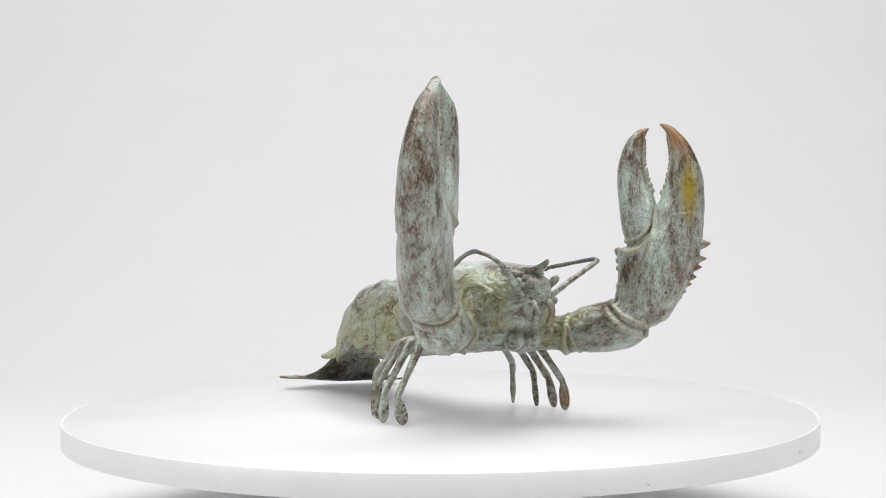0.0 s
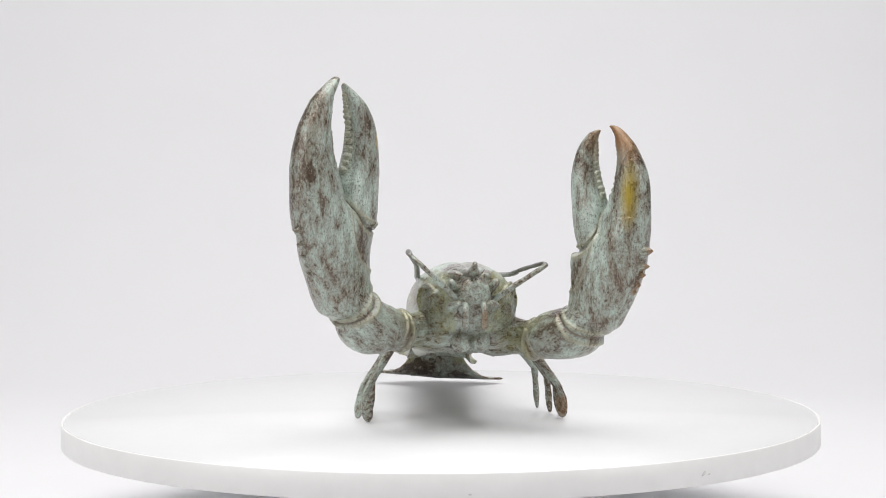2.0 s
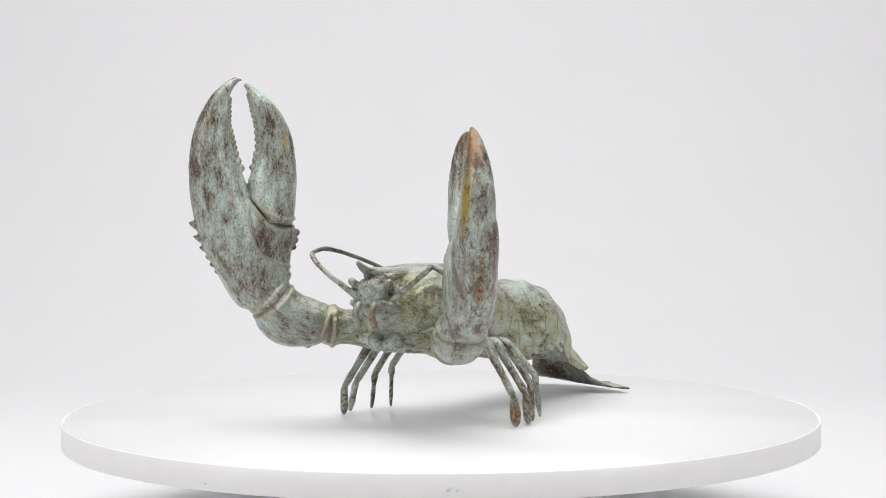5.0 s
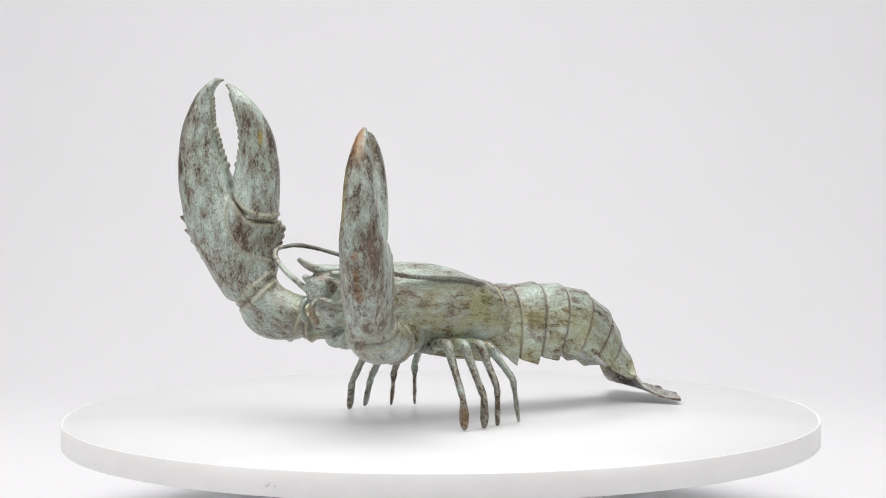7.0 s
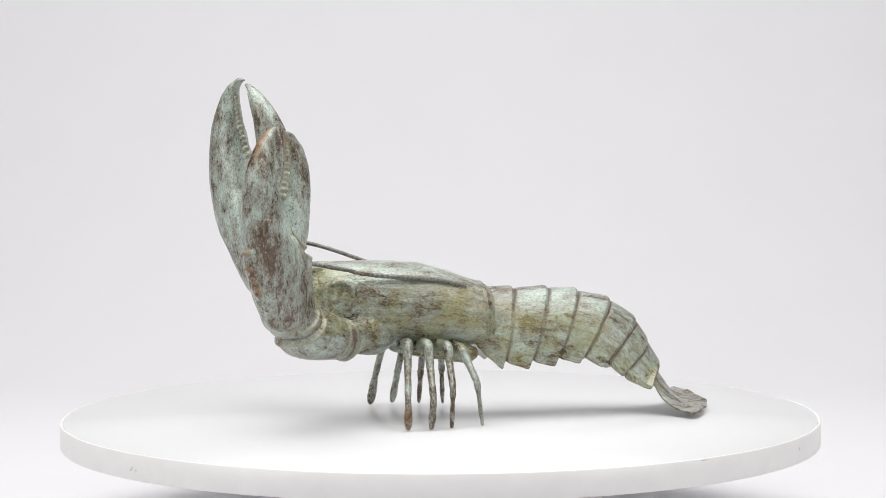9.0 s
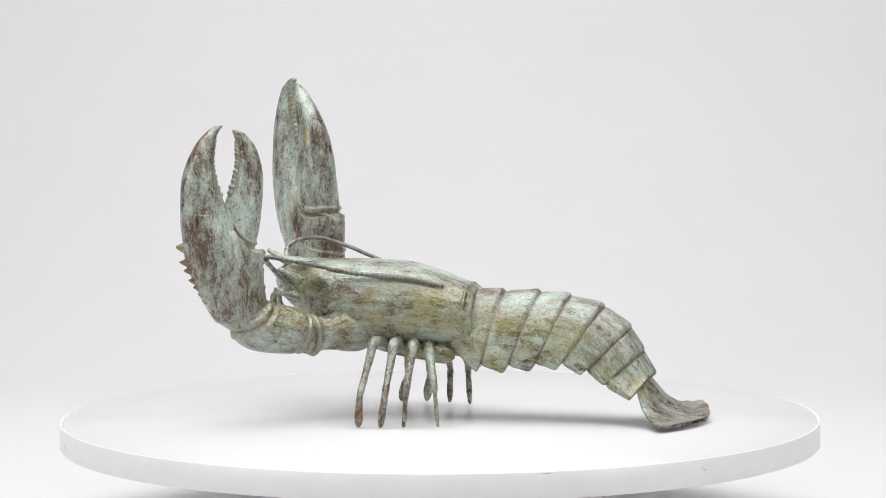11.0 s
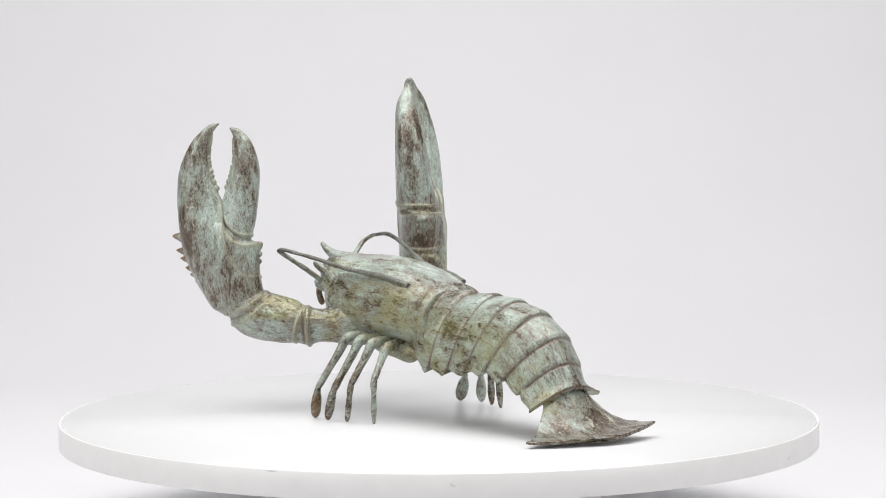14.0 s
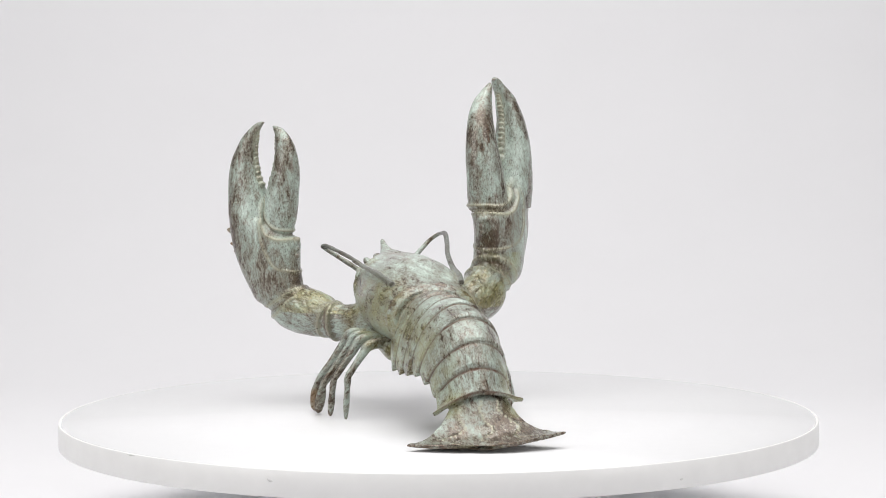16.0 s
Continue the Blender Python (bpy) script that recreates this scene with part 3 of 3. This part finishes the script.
def abdomen(cast):
    # rear edge of each plate: top u, top z, side-tip u, side-tip z, half width
    edges = [(-0.0310, 0.1030, -0.0215, 0.0515, 0.0335), (-0.0555, 0.1018, -0.0414, 0.0402, 0.0350), (-0.0834, 0.1018, -0.0629, 0.0400, 0.0345), (-0.1080, 0.0995, -0.0838, 0.0418, 0.0340),
             (-0.1345, 0.0920, -0.1043, 0.0438, 0.0325), (-0.1562, 0.0762, -0.1230, 0.0394, 0.0305), (-0.1665, 0.0585, -0.1400, 0.0318, 0.0275), (-0.1725, 0.0430, -0.1540, 0.0270, 0.0225)]

    def plate_ring(e, shrink, lift):
        tu, tz, bu, bz, half = e
        n, out = 44, []
        bz = bz + lift
        for k in range(n):
            if k < 30:
                w = math.pi * (k / 29)
                x, z = math.cos(w), math.sin(w)
                # arched back down to the flank, then a drop to the tip
                x = math.copysign(abs(x) ** 0.97, x)
                s = z ** 1.02
            else:
                j = (k - 29) / 15
                x = -1 + 2 * j
                s = 0.13 * math.sin(math.pi * j) ** 0.8
                x *= 0.93
            out.append((bu + (tu - bu) * s, MID + (half - shrink) * x, bz + (tz - shrink - bz) * s))
        return out

    for i in range(len(edges) - 1):
        a, b = np.array(edges[i]), np.array(edges[i + 1])
        rings = []
        for t, shrink, lift in ((-0.10, 0.0030, 0.0085), (0.05, 0.0014, 0.0062), (0.30, 0.0004, 0.0034), (0.60, -0.0002, 0.0014), (0.85, -0.0008, -0.0004), (0.97, -0.0009, -0.0008), (1.04, 0.0006, 0.0010)):
            rings.append(plate_ring(a + (b - a) * t, shrink, lift))
        fine = []
        for j in range(len(rings) - 1):
            for s in range(4):
                fine.append([tuple(np.array(p) * (1 - s / 4) + np.array(q) * s / 4) for p, q in zip(rings[j], rings[j + 1])])
        fine.append(rings[-1])
        cast.add(fine, Vector((b[0] - a[0], 0, b[1] - a[1])))
        cast.seams += [Vector(p).lerp(Vector(q), 0.5) for p, q in zip(plate_ring(a + (b - a) * 1.09, 0.0014, 0.001)[:29], plate_ring(a + (b - a) * 1.09, 0.0014, 0.001)[1:30])]
    # the last plate is a skirt that flares into two side points
    rings, n = [], 29
    rows = spline([(-0.160, 0.0680, 0.0230, 0.020, 0.026, 0.024), (-0.1655, 0.0575, 0.0265, 0.020, 0.025, 0.021), (-0.1710, 0.0485, 0.0282, 0.018, 0.021, 0.016), (-0.1750, 0.0420, 0.0300, 0.0165, 0.0180, 0.0105), (-0.1772, 0.0385, 0.0345, 0.0150, 0.0162, 0.0070)], 6)
    for i, (u, z, half, back, left, right) in enumerate(rows):
        th = 0.0060 - 0.0032 * i / (len(rows) - 1)
        topside, under = [], []
        for k in range(n):
            b = -1 + 2 * k / (n - 1)
            p = (u + (back if b > 0 else back * 0.72) * abs(b) ** 1.6, 0.0152 + half * b, z - (left if b > 0 else right) * abs(b) ** 1.7)
            topside.append((p[0], p[1], p[2] + th * 0.3))
            under.append((p[0] + th * 0.5, p[1] * 0.96, p[2] - th * 0.7))
        rings.append(topside + under[::-1])
    cast.add(rings, (-0.5, 0, -1))
    cast.seams += [Vector(p) for p in rings[-1][2:27]]


def tail_fan(cast):
    """The fan bends from the last plate down to the board and sweeps out to two points."""
    # centre u, v, z and half width with sweep back, from root to rim
    rows = [(-0.162, 0.0140, 0.0440, 0.016, 0.006), (-0.172, 0.0145, 0.0340, 0.021, 0.008), (-0.180, 0.0150, 0.0225, 0.0262, 0.010), (-0.188, 0.0158, 0.0125, 0.033, 0.011),
            (-0.197, 0.0165, 0.0070, 0.042, 0.012), (-0.207, 0.0172, 0.0052, 0.051, 0.015), (-0.2165, 0.0180, 0.0046, 0.0575, 0.0205)]
    pts = spline(rows, 5)
    turn = 0.145
    rings = []
    n = 33
    for i, (u, v, z, half, back) in enumerate(pts):
        th = 0.0042 - 0.0012 * i / (len(pts) - 1)
        topside, under = [], []
        for k in range(n):
            b = -1 + 2 * k / (n - 1)
            x = u + back * abs(b) ** 1.8 + turn * half * b * min(1, i / 14)
            y = v + half * b
            rib = 0.0012 * max(0, math.cos((b + 0.12 * math.sin(i * 0.5)) * math.pi * 3.5)) ** 10
            lift = -0.006 * b * b * max(0, 1 - i / 16) + 0.0070 * max(0, -b) * i / len(pts) - 0.0006 * max(0, b) * i / len(pts)
            zz = z + lift
            edge = max(0.5, 1 - 0.6 * abs(b) ** 6)
            topside.append((x, y, zz + rib + th * 0.5 * edge))
            if rib > 0.0007 and i > 6:
                cast.veins.append(Vector(topside[-1]))
            under.append((x, y, max(0.0005, zz - th * 0.5 * edge)))
        rings.append(topside + under[::-1])
    cast.add(rings, (-1, 0, -0.2))


def legs(cast):
    # toe tip, ankle and knee of each walking leg
    left = [((0.0412, 0.0930), (0.0409, 0.0908, 0.0238), (0.0366, 0.0645, 0.0622)), ((0.0236, 0.0942), (0.0211, 0.0905, 0.0240), (0.0208, 0.0640, 0.0612)),
            ((0.0068, 0.0880), (0.0050, 0.0855, 0.0295), (0.0053, 0.0640, 0.0596)), ((-0.0185, 0.0812), (-0.0150, 0.0785, 0.0345), (-0.0070, 0.0602, 0.0566))]
    right = [((0.0470, -0.0604), (0.0425, -0.0630, 0.0225), (0.0372, -0.0385, 0.0622)), ((0.0276, -0.0676), (0.0240, -0.0640, 0.0240), (0.0212, -0.0385, 0.0612)),
             ((0.0064, -0.0605), (0.0050, -0.0580, 0.0295), (0.0055, -0.0370, 0.0596)), ((-0.0123, -0.0540), (-0.0110, -0.0520, 0.0345), (-0.0070, -0.0335, 0.0566))]
    for s, side in ((1, left), (-1, right)):
        for i, (tip, ankle, knee) in enumerate(side):
            toe = (0.0052, 0.0045, 0.0032, 0.0030)[i]
            a, m, b = Vector(knee), Vector(ankle), Vector((*tip, 0.0009))
            hip = Vector((0.034 - 0.011 * i, MID + s * 0.020, 0.0585))
            rows = [(*hip, 0.0046, 0.0046), (*(hip.lerp(a, 0.65) + Vector((0, 0, 0.0015))), 0.0046, 0.0046), (*a, 0.0044, 0.0042), (*a.lerp(m, 0.25), 0.0035, 0.0033), (*a.lerp(m, 0.6), 0.0029, 0.0028), (*a.lerp(m, 0.90), 0.0029, 0.0028), (*a.lerp(m, 0.97), 0.0025, 0.0024),
                    (*m.lerp(b, 0.12), 0.0030, 0.0027), (*m.lerp(b, 0.30), toe * (0.84 if s > 0 else 0.56), toe * (0.56 if s > 0 else 0.84)), (*m.lerp(b, 0.62), toe * (0.90 if s > 0 else 0.56), toe * (0.64 if s > 0 else 1.0)), (*m.lerp(b, 0.88), toe * (0.68 if s > 0 else 0.45), toe * (0.50 if s > 0 else 0.72)), (*b, 0.0010, 0.0012)]
            tube(cast, rows, (1, 0, 0) if s > 0 else (0.64, 0.77, 0), 5, 14)


def hips(cast):
    """Lumps under the flanks from which the legs spring."""
    for s in (-1, 1):
        tube(cast, [(0.040, MID + s * 0.022, 0.0590, 0.006, 0.005), (0.020, MID + s * 0.026, 0.0560, 0.008, 0.006), (0.000, MID + s * 0.027, 0.0540, 0.008, 0.007), (-0.014, MID + s * 0.0275, 0.0525, 0.007, 0.0075), (-0.022, MID + s * 0.026, 0.0530, 0.004, 0.004)], (0, 0, 1), 6, 14)


def lobster():
    cast = Cast()
    rc, lc = right_claw(cast), left_claw(cast)
    arm(cast, (0.1211, -0.0742, 0.0937), (0.0950, -0.0421, 0.0767), (0.068, -0.010, 0.0740), 0.0045)
    arm(cast, (0.1261, 0.0950, 0.0816), (0.0893, 0.0665, 0.0681), (0.060, 0.036, 0.0700), 0.0005)
    carapace(cast)
    abdomen(cast)
    tail_fan(cast)
    legs(cast)
    hips(cast)
    feeler(cast, [(0.106, 0.0200, 0.0960, 0.0040), (0.1147, 0.0270, 0.0995, 0.0034), (0.1190, 0.0450, 0.1120, 0.0027), (0.1235, 0.0645, 0.1250, 0.0023), (0.1225, 0.0672, 0.1276, 0.0021), (0.1170, 0.0640, 0.1275, 0.0021), (0.0881, 0.0550, 0.1216, 0.0022), (0.0654, 0.0500, 0.1165, 0.0023),
                   (0.0341, 0.0478, 0.1132, 0.0024), (0.010, 0.0456, 0.1110, 0.0024), (-0.0129, 0.0416, 0.1056, 0.0024)])
    feeler(cast, [(0.106, 0.0070, 0.0960, 0.0040), (0.1180, 0.0010, 0.1015, 0.0034), (0.1275, -0.0095, 0.1125, 0.0028), (0.1325, -0.0175, 0.1200, 0.0025), (0.1345, -0.0275, 0.1295, 0.0023), (0.1300, -0.0335, 0.1348, 0.0022), (0.1220, -0.0350, 0.1365, 0.0022), (0.1120, -0.0345, 0.1375, 0.0022), (0.0980, -0.0325, 0.1352, 0.0022), (0.0800, -0.0285, 0.1300, 0.0022),
                   (0.0600, -0.0235, 0.1228, 0.0023), (0.0341, -0.0208, 0.1138, 0.0024), (0.010, -0.0186, 0.1110, 0.0024), (-0.0129, -0.0146, 0.1056, 0.0024)])
    me = bpy.data.meshes.new("casting")
    me.from_pydata([tuple(p) for p in cast.v], [], cast.f)
    bm = bmesh.new()
    bm.from_mesh(me)
    bmesh.ops.recalc_face_normals(bm, faces=bm.faces)
    bm.to_mesh(me)
    bm.free()
    rough = new("casting", me)
    r = rough.modifiers.new("fuse", "REMESH")
    r.mode, r.voxel_size, r.use_smooth_shade = "VOXEL", 0.00065, True
    s = rough.modifiers.new("soften", "SMOOTH")
    s.factor, s.iterations = 0.5, 2
    done = bpy.data.meshes.new_from_object(rough.evaluated_get(bpy.context.evaluated_depsgraph_get()))
    bpy.data.objects.remove(rough)
    # brushing direction from the nearest loft; hand-worked unevenness
    from mathutils import kdtree
    tree = kdtree.KDTree(len(cast.spots))
    for i, (p, d) in enumerate(cast.spots):
        tree.insert(p, i)
    tree.balance()
    seams = [a.lerp(b, t) for a, b in zip(cast.seams, cast.seams[1:]) for t in (0, 0.25, 0.5, 0.75) if (a - b).length < 0.012]
    lines = kdtree.KDTree(len(seams))
    for i, p in enumerate(seams):
        lines.insert(p, i)
    lines.balance()
    cords = [a.lerp(b, t) for a, b in zip(cast.welts, cast.welts[1:]) for t in (0, 0.5) if (a - b).length < 0.012]
    welts = kdtree.KDTree(len(cords))
    for i, p in enumerate(cords):
        welts.insert(p, i)
    welts.balance()
    n = len(done.vertices)
    grain = np.zeros((n, 3), np.float32)
    wear = {k: np.zeros(n, np.float32) for k in ("bare", "ochre", "seam", "cream", "bloom", "mint", "dark")}
    low = np.zeros((n, 3), np.float32)
    veins = kdtree.KDTree(len(cast.veins))
    for i, p in enumerate(cast.veins):
        veins.insert(p, i)
    veins.balance()
    crusts = kdtree.KDTree(len(cast.crust))
    for i, p in enumerate(cast.crust):
        crusts.insert(p, i)
    crusts.balance()
    darks = kdtree.KDTree(len(cast.dark))
    for i, p in enumerate(cast.dark):
        darks.insert(p, i)
    darks.balance()
    # the pale blaze below the crotch of each claw
    blaze = ((rc, 0.100, 0.193), (lc, 0.088, 0.171))
    toes = (Vector((0.1320, 0.0207, 0.0850)), Vector((0.0410, 0.0920, 0.010)))
    stain = rc.at(-0.0265, 0.2210, -0.011)
    tip = lc.at(0.010, 0.229, -0.002)
    smear = lc.at(0.0262, 0.181, 0.009)
    spurs = [lc.at(h, z, -0.002) for h, z in ((0.0400, 0.1405), (0.0375, 0.1290), (0.0345, 0.1228), (0.0305, 0.1150), (0.0270, 0.1095))]
    for i, v in enumerate(done.vertices):
        p, nm = v.co, v.normal
        d = cast.spots[tree.find(p)[1]][1]
        a = d.orthogonal().normalized() if abs(d.z) > 0.5 else d.cross(Vector((0, 0, 1))).normalized()
        b = d.cross(a)
        grain[i] = (p.dot(d), p.dot(a), p.dot(b))
        front = min(1, max(0, nm.dot(lc.n) + nm.dot(lc.h) * 0.8 + 0.25))
        wear["bare"][i] = max(0, 1.35 - (p - tip).length / 0.024) * front
        if (p - spurs[2]).length < 0.03:
            wear["bare"][i] = max(wear["bare"][i], min(0.5, max(1.2 - (p - q).length / 0.0050 for q in spurs)))
        q = p - smear
        if q.length < 0.05:
            wear["ochre"][i] = max(0, 1.2 - math.hypot(q.dot(lc.h) / 0.0072, q.z / 0.025, q.dot(lc.n) / 0.012))
        seam = min(1, max(0, 1.25 - lines.find(p)[2] / 0.0016))
        wear["seam"][i] = seam
        wear["cream"][i] = min(1, max(0, 1.6 - welts.find(p)[2] / 0.0022))
        if p.x < 0.10 and p.z > 0.03:
            wear["bloom"][i] = min(1, max(0, (abs(p.y - MID) - 0.016) / 0.016)) * min(1, max(0, (0.118 - p.z) / 0.02)) * min(1, max(0, (0.052 - abs(p.y - MID)) / 0.008))
        bump = 0.00022 * noise.noise(p * 160) + 0.0003 * noise.noise(p * 60) - 0.0007 * seam * seam
        for c, foot, crotch in blaze:
            q = p - c.o
            h, nn = q.dot(c.h), q.dot(c.n)
            if abs(h) < 0.05 and abs(nn) < 0.035 and foot < p.z < 0.27:
                wear["mint"][i] = 1.3 * math.exp(-(h / 0.013) ** 2 - ((p.z - crotch + 0.004) / 0.030) ** 2) - 0.35 * min(1, max(0, (abs(h) - 0.022) / 0.014)) - 0.12 * min(1, max(0, (crotch - 0.038 - p.z) / 0.02))
        if 0.045 < p.x < 0.115 and 0.075 < p.z < 0.120 and abs(p.y - MID) > 0.012:
            rough_skin = min(1, (p.x - 0.045) / 0.02) * min(1, (0.115 - p.x) / 0.01)
            bump += rough_skin * (0.0006 * noise.noise(p * 230) - 0.0008 * max(0, noise.noise(p * 420)))
            wear["bloom"][i] = max(wear["bloom"][i], 0.9 * rough_skin)
        if p.x < -0.02 and 0.02 < p.z < 0.08:
            wear["bloom"][i] = max(wear["bloom"][i], min(1, (0.08 - p.z) / 0.03) * min(1, max(0, (abs(p.y - MID) - 0.012) / 0.012)))
        if nm.z > 0.4 and -0.01 < p.x < 0.11 and abs(p.y - MID) < 0.03:
            bump += (0.0005 * math.exp(-((abs(p.y - MID) - 0.011) / 0.0045) ** 2) - 0.0009 * math.exp(-((p.y - MID) / 0.0024) ** 2)) * min(1, (p.x + 0.01) / 0.02)
        if p.z > 0.16:
            wear["cream"][i] = max(wear["cream"][i], 0.85 * max(0, 1.3 - crusts.find(p)[2] / 0.0050))
            r = p - stain
            wear["ochre"][i] = max(wear["ochre"][i], 1.1 - math.hypot(r.dot(rc.h) / 0.0025, r.z / 0.008, r.dot(rc.n) / 0.012))
        for toe in toes:
            r = (p - toe).length
            if r < 0.02:
                wear["bare"][i] = max(wear["bare"][i], min(0.42, 1.2 - r / 0.009))
        if -0.03 < p.x < 0.06 and p.z < 0.125:
            wear["mint"][i] -= 0.9 * math.exp(-((p.x + 0.004) / 0.018) ** 2 - ((p.z - 0.084) / 0.014) ** 2) - 0.5 * min(1, max(0, (p.z - 0.105) / 0.008))
        if p.z > 0.08 and p.x < 0.14:
            wear["dark"][i] = max(0, 1.2 - (darks.find(p)[2] / 0.0030) ** 3)
        if p.x < -0.172:
            wear["mint"][i] = -0.5 * min(1, (-0.172 - p.x) / 0.006)
        if p.x < -0.16:
            wear["cream"][i] = max(wear["cream"][i], max(0, 1.4 - veins.find(p)[2] / 0.0012))
        low[i] = p + nm * bump
    # creases over both faces of the claws
    co, nv = np.empty(n * 3, np.float32), np.empty(n * 3, np.float32)
    done.vertices.foreach_get("co", co)
    done.vertices.foreach_get("normal", nv)
    co, nv = co.reshape(-1, 3), nv.reshape(-1, 3)
    for c in (rc, lc):
        q = co - np.array(c.o, np.float32)
        hz = np.stack([q @ np.array(c.h), co[:, 2]], 1)
        inside = (np.abs(q @ np.array(c.n)) < 0.034) & (hz[:, 0] < 0.03) & (hz[:, 0] > -0.05)
        for line, height, width, cream, rust_shade in c.lines:
            near = np.nonzero(inside & (hz[:, 1] > line[:, 1].min() - 0.006) & (hz[:, 1] < line[:, 1].max() + 0.006))[0]
            pt, best = hz[near], np.full(len(near), 9.0)
            for a, b in zip(line[:-1], line[1:]):
                t = np.clip(((pt - a) @ (b - a)) / max(1e-12, (b - a) @ (b - a)), 0, 1)
                best = np.minimum(best, np.linalg.norm(pt - a - t[:, None] * (b - a), axis=1))
            ends = np.minimum(np.linalg.norm(pt - line[0], axis=1), 0.006) / 0.006
            fall = np.exp(-(best / width) ** 2) * (0.25 + 0.75 * ends)
            low[near] += nv[near] * (fall * height)[:, None]
            wear["cream"][near] = np.maximum(wear["cream"][near], cream * fall)
            wear["seam"][near] = np.maximum(wear["seam"][near], rust_shade * fall)
    done.vertices.foreach_set("co", low.ravel())
    done.attributes.new("grain", "FLOAT_VECTOR", "POINT").data.foreach_set("vector", grain.ravel())
    for k, a in wear.items():
        done.attributes.new(k, "FLOAT", "POINT").data.foreach_set("value", np.clip(a, -1, 1))
    done.materials.clear()
    done.materials.append(M_BRONZE)
    done.polygons.foreach_set("use_smooth", [True] * len(done.polygons))
    done.update()
    return tagged(new("lobster_statue", done), "cast bronze lobster statue with green verdigris patina, claws raised", "statue")


LOBSTER = lobster()


# ---- the turntable turns steadily and carries the lobster round ----
def motions():
    turn = [(t, -(12.2258 * t + 0.4639 * math.sin(math.pi * t / 16) + 0.3269 * math.sin(2 * math.pi * t / 16))) for t in range(17)]
    # the board sits a hair off the axis
    walk(TABLE, [(t, pose(0.0011 * math.cos(radians(a + 55)), 0.0011 * math.sin(radians(a + 55)), 0, 0, 0, a)) for t, a in turn])
    walk(LOBSTER, [(t, pose(0, 0, 0, 0, 0, a - 59.3)) for t, a in turn])


motions()
